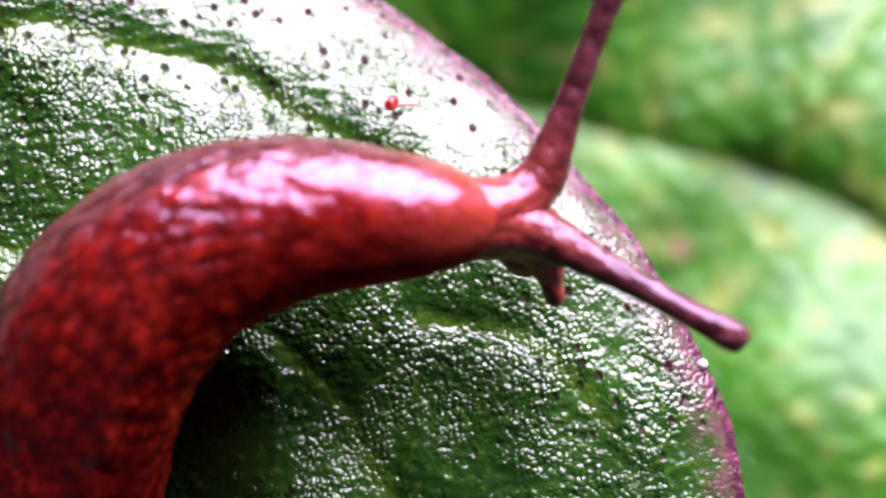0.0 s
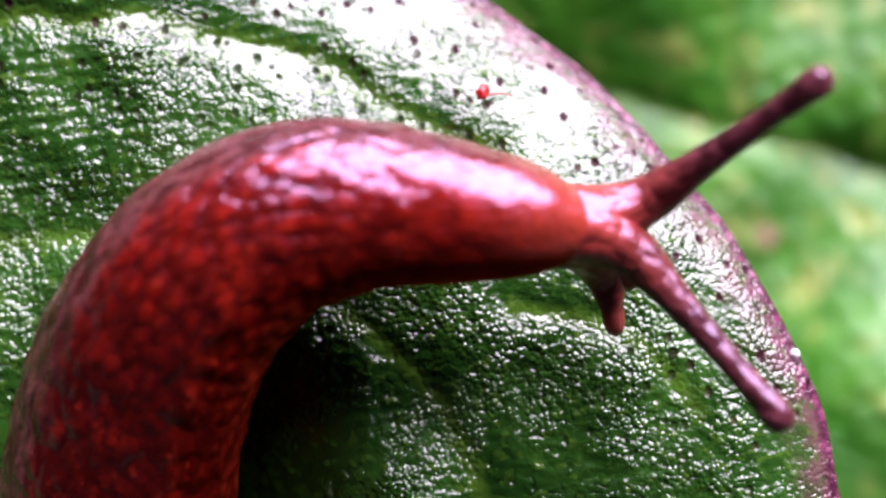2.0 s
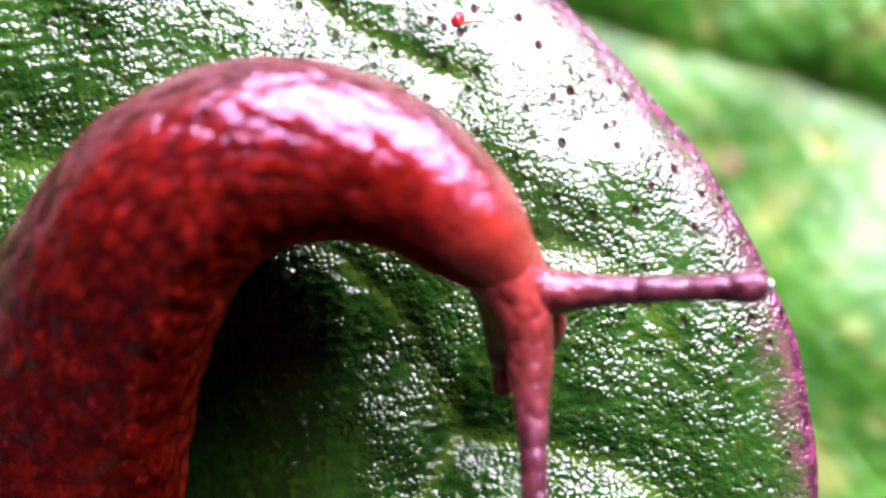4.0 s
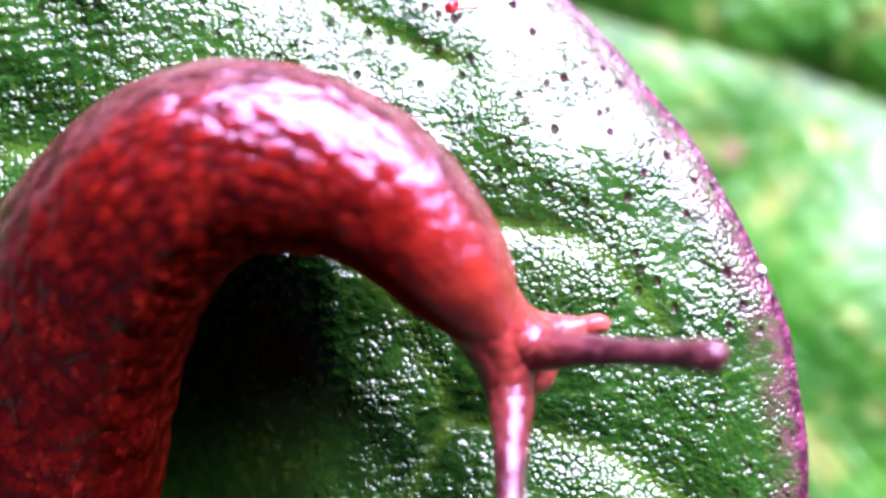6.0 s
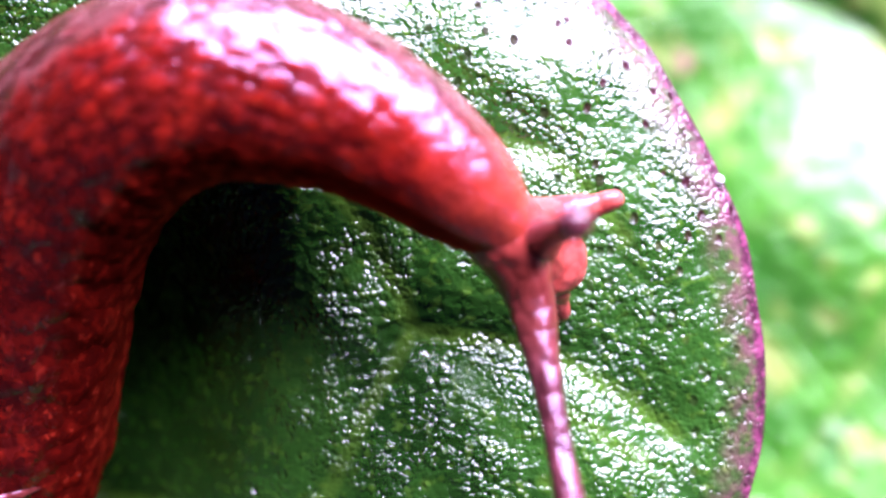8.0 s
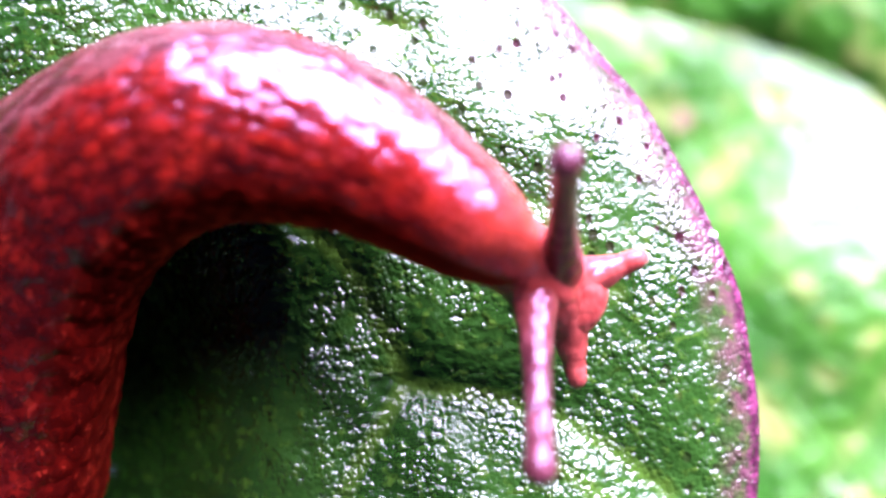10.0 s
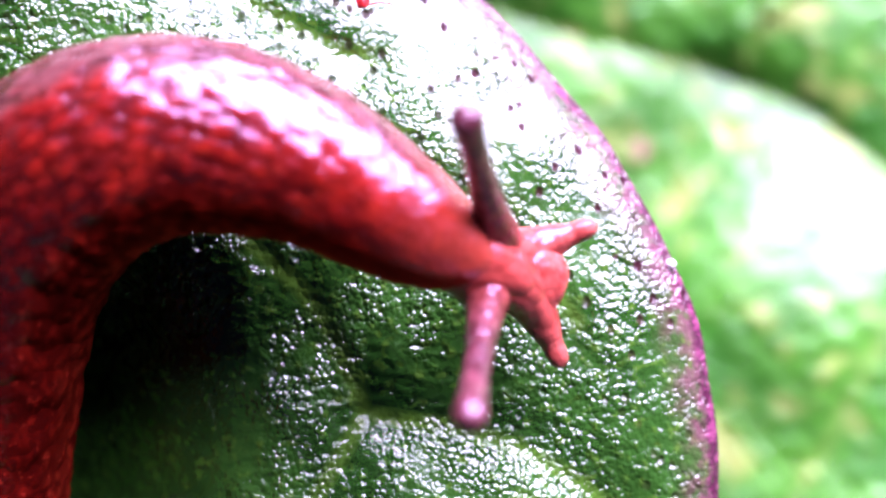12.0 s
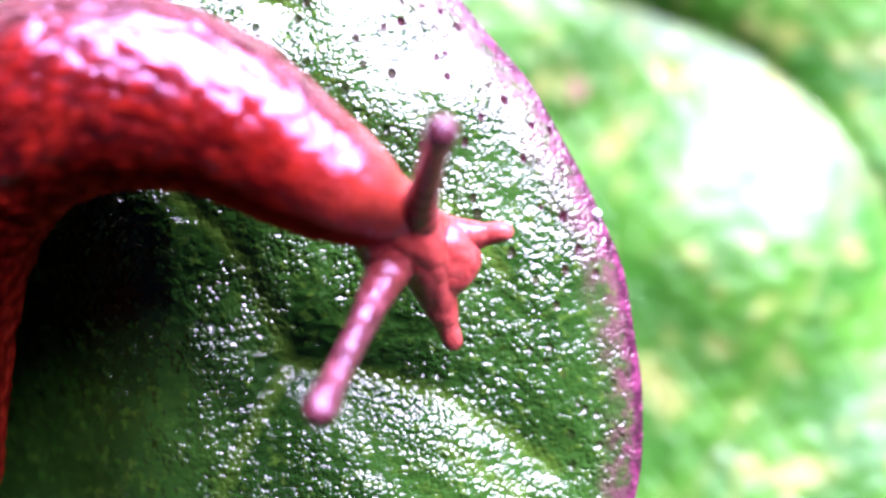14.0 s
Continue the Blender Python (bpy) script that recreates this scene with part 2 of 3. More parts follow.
def waves(x, y, size, seed, count=14):
    """Smooth uneven relief of about the given wave length."""
    rng, z = np.random.RandomState(seed), 0
    for _ in range(count):
        a, p = rng.uniform(0, 2 * math.pi, 2)
        f = 2 * math.pi / (size * rng.uniform(0.7, 1.5))
        z = z + np.sin((x * math.cos(a) + y * math.sin(a)) * f + p)
    return z / math.sqrt(count)


def vein_distance(x, y, line):
    best = np.full(x.shape, 1e9)
    for (ax, ay), (bx, by) in zip(line, line[1:]):
        dx, dy = bx - ax, by - ay
        s = np.clip(((x - ax) * dx + (y - ay) * dy) / (dx * dx + dy * dy), 0, 1)
        best = np.minimum(best, np.hypot(x - ax - s * dx, y - ay - s * dy))
    return best


def smooth_line(line, rounds=2):
    for _ in range(rounds):
        fine = [line[0]]
        for a, b in zip(line, line[1:]):
            fine += [(a[0] * 0.75 + b[0] * 0.25, a[1] * 0.75 + b[1] * 0.25), (a[0] * 0.25 + b[0] * 0.75, a[1] * 0.25 + b[1] * 0.75)]
        line = fine + [line[-1]]
    return line


def leaf_blade(name, centre, radius, veins, level, curl, material, rings, spokes, seed, coarse=0.06, tilt=0.0, roll=0.0, swell=2.6, fine=1.0, domes=()):
    """A blade in millimetres: radius(angle) gives the margin, veins are (line, narrow depth, wide depth, wide reach)."""
    ang = np.linspace(0, 2 * math.pi, spokes, endpoint=False)
    rim = radius(ang)
    rho = np.linspace(0, 1, rings + 1)[1:] ** 0.8
    r = rho[:, None] * rim[None, :]
    x, y = centre[0] + r * np.cos(ang), centre[1] + r * np.sin(ang)
    x, y = np.append(x.ravel(), centre[0]), np.append(y.ravel(), centre[1])
    edge = np.append(((1 - rho[:, None]) * rim[None, :]).ravel(), rim.mean())
    drop = curl * np.log1p(np.exp((2.2 - edge) / 0.5)) * 0.5
    drop = drop + 0.85 * 0.1 * np.log1p(np.exp((0.42 - edge) / 0.1))
    drop = drop + roll * 0.9 * np.log1p(np.exp((y + 0.55 * x - 3.4) / 0.9))
    z = level - tilt * y - drop
    near, sunk, groove = np.full(x.shape, 9.0), 0.0, 0.0
    for line, narrow, wide, reach in veins:
        d = vein_distance(x, y, smooth_line(line))
        d = np.sqrt(d * d + 0.02)
        near = np.minimum(near, d)
        groove = groove + (narrow * np.exp(-d / 0.42)) ** 3
        sunk = sunk + (wide * np.exp(-d / reach)) ** 3
    z = z - np.cbrt(sunk) - np.cbrt(groove) + coarse * np.clip(edge / 1.5, 0.3, 1) * waves(x, y, swell, seed) + fine * np.clip(edge / 1.2, 0.15, 1) * (0.0125 * waves(x, y, 0.9, seed + 1) + 0.010 * waves(x, y, 0.32, seed + 2))
    for bx, by, high, wide in domes:
        z = z + high * np.exp(-((x - bx) ** 2 + (y - by) ** 2) / wide ** 2)
    grow = 1 + (level - z) / 35
    verts = np.stack([x * grow, y * grow, z], 1) * MM
    faces, last = [], rings * spokes
    for j in range(spokes):
        faces.append((last, j, (j + 1) % spokes))
    for i in range(rings - 1):
        a = i * spokes
        for j in range(spokes):
            k = (j + 1) % spokes
            faces.append((a + j, a + spokes + j, a + spokes + k, a + k))
    return mesh_of(name, verts.tolist(), faces, material, (("edge", "FLOAT", edge), ("vein", "FLOAT", near)))


def tube(path, radii, sides=16):
    verts, faces = [], []
    path = [Vector(p) for p in path]
    for i, p in enumerate(path):
        t = (path[min(i + 1, len(path) - 1)] - path[max(i - 1, 0)]).normalized()
        u = t.orthogonal().normalized()
        w = t.cross(u)
        for j in range(sides):
            a = 2 * math.pi * j / sides
            verts.append((p + (u * math.cos(a) + w * math.sin(a)) * radii[i]) * MM)
    for i in range(len(path) - 1):
        for j in range(sides):
            a, b = i * sides + j, i * sides + (j + 1) % sides
            faces.append((a, b, b + sides, a + sides))
    return verts, faces


# ---- ground and leaves ----
GROUND = -90


def ground():
    size, n = 300.0, 60
    ticks = [math.copysign(abs(i / (n / 2)) ** 5, i) * size for i in range(-n // 2, n // 2 + 1)]
    verts = [(a, b, GROUND * MM + (0.004 * noise.noise((a * 30, b * 30, 0)) if abs(a) + abs(b) < 3 else 0)) for b in ticks for a in ticks]
    m = n + 1
    faces = [(j * m + i, j * m + i + 1, (j + 1) * m + i + 1, (j + 1) * m + i) for j in range(n) for i in range(n)]
    tagged(new("ground", mesh_of("ground", verts, faces, SOIL)), "dark bare garden soil under the leaves", "ground", kind="structure")


def margin(coefs):
    def radius(a):
        r = coefs[0]
        for n in range(1, 1 + len(coefs) // 2):
            r = r + coefs[2 * n - 1] * np.cos(n * a) + coefs[2 * n] * np.sin(n * a)
        return r * (1 + 0.002 * np.sin(23 * a) + 0.001 * np.sin(41 * a + 1))
    return radius


def upper_leaf():
    leaf = tagged(new("leaf"), "glossy green leaf with puckered veins and a thin purple rim", "leaf")
    veins = [
        (((-20, 5.5), (-11.6, 6.8), (-10.6, 7.1), (-9.6, 6.7), (-8.2, 7.1), (-6.7, 6.45), (-4.5, 6.1), (-3.1, 5.15), (-1.9, 4.4), (-0.6, 3.9)), 0.24, 0.26, 1.1),
        (((-21, 1.5), (-11.6, 2.0), (-8.8, 2.2), (-6.1, 1.8), (-4.2, 0.9), (-2.6, -0.3), (-1.5, -1.5), (-0.7, -3.5)), 0.12, 0.2, 1.2),
        (((-0.7, -3.5), (-1.1, -4.2), (-1.7, -5.2), (-2.1, -6.1), (-2.8, -7.6)), 0.12, 0.1, 0.8),
        (((-0.7, -3.5), (0.1, -3.65), (1.3, -3.8), (2.5, -4.2), (3.7, -4.9), (4.9, -5.8)), 0.14, 0.5, 2.2),
        (((-0.1, 0.6), (0.9, 0.45), (2.1, 0.25), (2.9, -0.4), (3.8, -1.6)), 0.10, 0.16, 0.7),
        (((-22, -5.5), (-9.2, -6.75), (-6.9, -7.1), (-4.6, -7.5), (-2.4, -7.9), (-1, -8.5), (1.4, -9.7), (4, -11.5)), 0.3, 1.15, 2.8),
        (((2.6, -5.3), (3.4, -5.9), (4.2, -6.3)), 0.08, 0.1, 0.5),
        (((2.1, -6.8), (2.6, -7.0), (3.5, -7.7), (4.2, -8.5)), 0.08, 0.12, 0.6),
    ]
    shape = margin((15.014, -0.942, 0.304, 0.251, 0.648, -0.106, -0.109, 0.079, 0.061, 0.154, 0.143))
    blade = part("blade", leaf_blade("blade", (-7.77, -6.28), shape, veins, 0.0, 0.16, LEAF, 330, 1100, 3, 0.05, 0.025, 0.44, domes=((-7.0, -1.6, -1.5, 2.0), (-7.0, -4.4, -2.7, 2.6), (-8.0, -7.4, -2.3, 2.8), (-8.4, -10.6, -2.0, 2.8), (1.2, -7.6, 0.55, 2.9), (-10.5, 8.8, 0.9, 3.5))), leaf)
    thick = blade.modifiers.new("thickness", "SOLIDIFY")
    thick.thickness, thick.offset = 0.22 * MM, -1
    verts, faces = tube([(-21, -4, -0.8), (-25, -3.2, -3), (-29, -2.5, -9), (-32, -2, -25), (-33, -2, -60), (-33, -2, GROUND - 2)], [0.9, 1.1, 1.3, 1.5, 1.8, 2.2])
    part("stalk", mesh_of("stalk", verts, faces, STEM), leaf, "pale green leaf stalk")


def lower_leaf():
    leaf = tagged(new("leaf"), "pale green broad leaf lying under the upper leaf", "leaf")
    veins = [
        (((-14, 13), (0, 8.6), (4.8, 6.7), (8.2, 5.9), (11.6, 4.8), (14.0, 3.4), (16.3, 1.0), (18.5, -3), (21, -9)), 0.3, 0.32, 1.3),
        (((9.6, 5.5), (11.6, 4.8), (14.0, 3.4), (16.3, 1.0), (18.5, -3)), 0.1, 0.72, 1.3),
        (((16.3, 1.0), (15.5, -2.5), (13.5, -6), (11, -10)), 0.12, 0.1, 1.2),
        (((10.4, 5.4), (11.6, 7.7), (13.2, 10.2), (16, 14)), -0.12, -0.2, 0.5),
        (((7.0, 6.2), (6.0, 9.5), (7.5, 13)), 0.12, 0.2, 0.8),
    ]
    shape = margin((30.0, 0.8, 0.5, 1.2, 0.6, 0.3, -0.4, 0.3, 0.2))
    blade = part("blade", leaf_blade("blade", (9, -3), shape, veins, -16.0, 0.5, LOWER, 200, 500, 9, 0.2, 0.10, 0.0, 6.0, 2.8, ((2.0, 14.5, 4.0, 6.0), (6.8, 1.6, -0.9, 2.6), (13.4, -2.2, 1.6, 4.4), (13.5, 7.6, 0.9, 3.2), (16.5, -11.0, 1.2, 4.0))), leaf)
    thick = blade.modifiers.new("thickness", "SOLIDIFY")
    thick.thickness, thick.offset = 0.3 * MM, -1
    verts, faces = revolve([(0.03 * MM * math.sin(a), 0.34 * MM * math.cos(a)) for a in np.linspace(-1.4, 1.4, 9)], 24, 0.75)
    verts = [Vector((v[0], v[1], v[2])) * (1 + 0.3 * noise.noise(Vector(v) * 4000)) for v in verts]
    spot = part("blemish", mesh_of("blemish", verts, faces, BLEMISH), leaf, "small mauve-brown blemish")
    spot.matrix_basis = pose(7.5 * MM, 3.08 * MM, -16.32 * MM, 0, -90, 0)
    verts, faces = tube([(37, -8, -17.5), (42, -9, -20), (45.5, -10, -29), (47, -10, -60), (47, -10, GROUND - 2)], [0.9, 1.3, 1.5, 1.9, 2.3])
    part("stalk", mesh_of("stalk", verts, faces, STEM), leaf, "pale green leaf stalk")


# ---- the slug ----
def rounded(at, values, reach):
    """A table of values over length, its corners rounded off."""
    x = np.linspace(-4, 30, 1361)
    y = np.interp(x, at, values)
    k = np.exp(-((np.arange(-80, 81) * 0.025 / reach) ** 2) / 2)
    return x, np.convolve(np.pad(y, 80, "edge"), k / k.sum(), "valid")


GIRTH = rounded((0.0, 0.2, 0.5, 0.9, 1.4, 2.0, 3, 4.5, 6, 7.5, 9, 11, 13, 15, 17.5, 19.5, 21, 22), (0.05, 0.18, 0.40, 0.68, 0.96, 1.18, 1.37, 1.60, 1.81, 1.99, 2.13, 2.32, 2.48, 2.6, 2.55, 2.1, 1.2, 0.3), 0.12)
CREST = rounded((0, 2, 4, 5.5, 7, 8.5, 10, 11, 13, 16, 19, 22), (2.62, 2.76, 2.83, 2.9, 2.95, 2.7, 2.1, 1.55, 0.45, -1.1, -2.0, -2.2), 0.6)


def girth(s):
    """Half the body's width in millimetres, s millimetres behind the horns."""
    return float(np.interp(s, *GIRTH))


def crest(s):
    """Height of the body's axis over the leaf in millimetres."""
    return float(np.interp(s, *CREST))


STATIONS = [0.3 + 0.075 * i for i in range(161)] + [12.4 + 0.17 * i for i in range(57)]


def body_segment(s, step, sides=44):
    """One thin slice of the body, a little wider than its step, tubercles and all."""
    verts, faces, rest = [], [], []
    half = 5 * step
    shrink_at = (1, 0.999, 0.996, 0.985, 0.9, 0.5)
    profile = [(i / 5, shrink_at[abs(i)]) for i in range(-5, 6)]
    for u, shrink in profile:
        x = u * half
        r0 = girth(s - x)
        tall = float(np.interp(s - x, (1.5, 3, 6, 11), (1.18, 1.1, 0.95, 0.8)))
        deep = min(max(0.7, (crest(max(s - x, 0)) + 0.3) / r0), float(np.interp(s - x, (2.5, 5), (0.85, 1.55))))
        for j in range(sides):
            a = 2 * math.pi * j / sides
            cy, cz = math.cos(a), math.sin(a)
            spot = Vector(((s - x) * 1.5, cy * r0 * 2.6, cz * r0 * 2.6))
            lump = 0.04 * noise.noise(spot) + 0.022 * noise.noise(spot * 1.9)
            r = r0 * shrink * (1 + lump * min(1, 0.25 + max(s, 0) / 6))
            z = cz * r * (tall if cz > 0 else deep)
            verts.append((x * MM, cy * r * MM, z * MM))
            rest.append((s - x, cy * r0, cz * r0))
    rows = len(profile)
    for i in range(rows - 1):
        for j in range(sides):
            a, b = i * sides + j, i * sides + (j + 1) % sides
            faces.append((a, b, b + sides, a + sides))
    n = len(verts)
    verts += [(-half * MM, 0, 0), (half * MM, 0, 0)]
    rest += [(s + half, 0, 0), (s - half, 0, 0)]
    for j in range(sides):
        k = (j + 1) % sides
        faces += [(n, k, j), (n + 1, (rows - 1) * sides + j, (rows - 1) * sides + k)]
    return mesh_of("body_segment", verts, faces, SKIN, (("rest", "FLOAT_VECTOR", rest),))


def scaled(profile, sides, material, name, squash=1.0):
    verts, faces = revolve([(x * MM, r * MM) for x, r in profile], sides, squash)
    return mesh_of(name, verts, faces, material)


def chain(slug, name, count, length, radius, material):
    """Short overlapping beads that together make one soft tapering fold; each is posed on its own."""
    beads = []
    for i in range(count):
        u = i / (count - 1)
        r = radius(u)
        verts, faces = revolve([(0.42 * math.sin(a), r * math.cos(a)) for a in np.linspace(-1.5, 1.5, 13)], 30)
        rest = [((u * length + x) * MM, y * MM, z * MM) for x, y, z in verts]
        me = mesh_of(name, [Vector(v) * MM for v in verts], faces, material, (("rest", "FLOAT_VECTOR", rest),))
        beads.append((u, part(name, me, slug)))
    return beads


def bow(a, way_a, b, way_b, u):
    """Place and direction at u on a smooth arc from a, leaving along way_a, to b, arriving along way_b."""
    reach = (b - a).length * 0.42
    p, q = a + way_a * reach, b - way_b * reach
    v = 1 - u
    place = a * v ** 3 + p * 3 * v * v * u + q * 3 * v * u * u + b * u ** 3
    return place, (p - a) * v * v + (q - p) * 2 * v * u + (b - q) * u * u


def build_slug():
    slug = tagged(new("slug"), "small glossy brick-red slug with four soft feelers crawling on the leaf", "slug")
    segments = []
    for i, s in enumerate(STATIONS):
        step = 0.075 if i < 161 else 0.17
        segments.append((s, part("body_segment", body_segment(s, step), slug)))
    horns = []
    for _ in range(2):
        shaft = [(-0.7, 0.2), (-0.5, 0.42), (-0.3, 0.48), (0, 0.46), (0.3, 0.415), (0.8, 0.345), (1.6, 0.285), (2.4, 0.26), (3.0, 0.265), (3.4, 0.285), (3.65, 0.31), (3.85, 0.325), (4.0, 0.30), (4.1, 0.24), (4.17, 0.13), (4.19, 0.03)]
        horn = part("eyestalk", scaled(shaft, 28, STALK, "eyestalk"), slug, "purplish-brown retractable eyestalk")
        ball = [(0.2 * math.sin(a), 0.2 * math.cos(a)) for a in np.linspace(-1.5, 1.5, 13)]
        eye = part("eye", scaled(ball, 28, EYE, "eye"), horn, "dark rounded eye bulb")
        eye.location = (4.0 * MM, 0.04 * MM, 0.05 * MM)
        horns.append(horn)
    lips = []
    for _ in range(2):
        cone = [(-0.9, 0.15), (-0.7, 0.36), (-0.1, 0.34), (0.2, 0.29), (0.5, 0.235), (0.75, 0.225), (0.9, 0.2), (1.0, 0.14), (1.05, 0.05)]
        lips.append(part("mouth_feeler", scaled(cone, 20, MOUTH, "mouth_feeler"), slug, "short salmon-pink mouth feeler"))
    roots = [chain(slug, "stalk_root", 34, 2.5, lambda u: 0.42 + 0.53 * (1 - u) ** 1.1, ROOT) for _ in range(2)]
    cheeks = [chain(slug, "cheek", 38, 2.2, lambda u: 0.30 + 0.62 * (1 - u) ** 0.8, LIP) for _ in range(2)]
    ridge_v, ridge_f = [], []
    around = np.linspace(-0.35, math.pi + 0.35, 40)
    for a in around:
        y, z = math.cos(a), math.sin(a) * 0.82
        for q in range(10):
            b = 2 * math.pi * q / 10
            fat = 0.11 * (1 + 0.3 * math.sin(5 * a)) * min(1.0, 0.25 + 1.6 * max(0.0, math.sin(a)) ** 0.5)
            r = girth(18.4) * 0.985 + fat * math.sin(b)
            ridge_v.append(((-0.55 * y + 0.07 * math.sin(6 * a) + fat * 1.3 * math.cos(b)) * MM, y * r * MM, z * r * MM))
    for i in range(len(around) - 1):
        for q in range(10):
            a, b = i * 10 + q, i * 10 + (q + 1) % 10
            ridge_f.append((a, b, b + 10, a + 10))
    mantle = part("mantle_edge", mesh_of("mantle_edge", ridge_v, ridge_f, STALK), slug, "pinkish folded edge of the mantle")
    nose = [(0.78 * math.sin(a), 0.76 * math.cos(a) ** 0.6) for a in np.linspace(-1.5, 1.5, 21)]
    muzzle = part("muzzle", scaled(nose, 36, MOUTH, "muzzle", 0.62), slug, "salmon-pink muzzle")
    return slug, segments, horns, roots, cheeks, lips, muzzle, mantle


def spline(points):
    """A dense smooth line through the points, drawn out towards the tail, as places and lengths in millimetres."""
    pts = [Vector(p) for p in points]
    out = (pts[-1] - pts[-2]).normalized()
    for i in range(1, 14):
        out = (out * 0.8 + Vector((0.12, -1.0)) * 0.2).normalized()
        pts.append(pts[-1] + out)
    head = (pts[0] - pts[1]).normalized()
    pts = [pts[0] + head * 1.2] + pts
    dense = []
    for i in range(len(pts) - 1):
        p0, p1, p2, p3 = pts[max(i - 1, 0)], pts[i], pts[i + 1], pts[min(i + 2, len(pts) - 1)]
        for q in range(12):
            u = q / 12
            dense.append(0.5 * (2 * p1 + (p2 - p0) * u + (2 * p0 - 5 * p1 + 4 * p2 - p3) * u * u + (3 * p1 - p0 - 3 * p2 + p3) * u ** 3))
    line = np.array([tuple(p) for p in dense])
    for _ in range(50):
        line[1:-1] = line[1:-1] * 0.5 + (line[:-2] + line[2:]) * 0.25
    s = np.concatenate([[0], np.cumsum(np.hypot(*np.diff(line, axis=0).T))])
    return line, s - s[12]


def aim(base, way, up=Vector((0, 0, 1))):
    """A pose at base (millimetres) whose x axis points along way and whose z axis leans to up."""
    x = Vector(way).normalized()
    y = up.cross(x).normalized() if abs(x.dot(up)) < 0.985 else Vector((0, 1, 0)).cross(x).normalized()
    z = x.cross(y)
    m = Matrix((x, y, z)).transposed().to_4x4()
    m.translation = Vector(base) * MM
    return m


TRACKS = {}


def bend(t, back_line, horn_a, horn_b, lip_a, lip_b):
    """One posture of the slug: its back from head to tail seen from above, and base and tip of each feeler."""
    line, s = spline(back_line)
    head = Vector((*back_line[0], 1.85))
    horn_a, horn_b = ((Vector(base) + Vector((0, 0, 0.42)), Vector(tip) + Vector((0, 0, 0.3))) for base, tip in (horn_a, horn_b))

    def spot(q):
        return Vector((np.interp(q, s, line[:, 0]), np.interp(q, s, line[:, 1]), crest(max(q, 0))))

    for q, ob in segments:
        way = spot(q - 0.25) - spot(q + 0.25)
        TRACKS.setdefault(ob, []).append((t, aim(spot(q), way)))
    TRACKS.setdefault(mantle, []).append((t, aim(spot(18.4), spot(18.1) - spot(18.7))))
    for ob, (base, tip) in zip(horns, (horn_a, horn_b)):
        TRACKS.setdefault(ob, []).append((t, aim(base, Vector(tip) - Vector(base), Vector((0, 1, 0.3)).normalized())))
    ahead = (spot(1.2) - spot(2.2)).normalized()
    for beads, (base, tip), start, sink in zip(roots + cheeks, (horn_a, horn_b, lip_a, lip_b), (2.0, 2.0, 1.6, 1.6), (0, 0, 0.15, 0.15)):
        base, way = Vector(base), (Vector(tip) - Vector(base)).normalized()
        for u, ob in beads:
            place, out = bow(spot(start) - Vector((0, 0, sink)), ahead, base + way * 0.2, way, u)
            TRACKS.setdefault(ob, []).append((t, aim(place, out, Vector((-ahead.y, ahead.x, 0)))))
    for ob, (base, tip) in zip(lips, (lip_a, lip_b)):
        TRACKS.setdefault(ob, []).append((t, aim(base, Vector(tip) - Vector(base), Vector((0, 1, 0.3)).normalized())))
    front = (Vector(lip_a[0]) + Vector(lip_a[1]) + Vector(lip_b[0]) + Vector(lip_b[1])) / 4
    way = front - head
    TRACKS.setdefault(muzzle, []).append((t, aim(head + way * 0.38, way)))


# ---- small things on the leaf ----
def red_speck():
    verts, faces = revolve([(x * 0.18 * MM, 0.10 * MM * math.sqrt(max(0.02, 1 - x * x)) * (1.15 - 0.3 * x)) for x in np.linspace(-1, 1, 11)], 16)
    verts = [Vector(v) * (1 + 0.7 * noise.noise(Vector(v) * 8000)) for v in verts]
    ob = tagged(new("speck"), "tiny rough bright red speck stuck to the leaf", "speck")
    ob.matrix_world = pose(-0.72 * MM, 5.28 * MM, -0.16 * MM, 0, 0, 62)
    part("grain", mesh_of("grain", verts, faces, RED), ob)
    path = [(0.12 * i * math.cos(0.5 + 0.12 * i) - 0.1, -0.1 - 0.1 * i, 0.02 + 0.02 * math.sin(i)) for i in range(7)]
    verts, faces = tube(path, [0.026 - 0.003 * i for i in range(7)], 8)
    part("thread", mesh_of("thread", verts, faces, MOUTH), ob, "thin curled pink thread")


def dew_drop():
    verts, faces = revolve([(0.11 * MM * math.sin(a), 0.11 * MM * math.cos(a)) for a in np.linspace(-1.5, 1.5, 13)], 20)
    ob = tagged(new("dew_drop", mesh_of("dew_drop", verts, faces, DEW)), "tiny dew drop on the purple leaf rim, whitened to stand for its glint", "dew drop")
    ob.matrix_world = pose(5.92 * MM, -0.36 * MM, -0.75 * MM, 0, 90, 0)


ground()
upper_leaf()
lower_leaf()
slug, segments, horns, roots, cheeks, lips, muzzle, mantle = build_slug()
red_speck()
dew_drop()


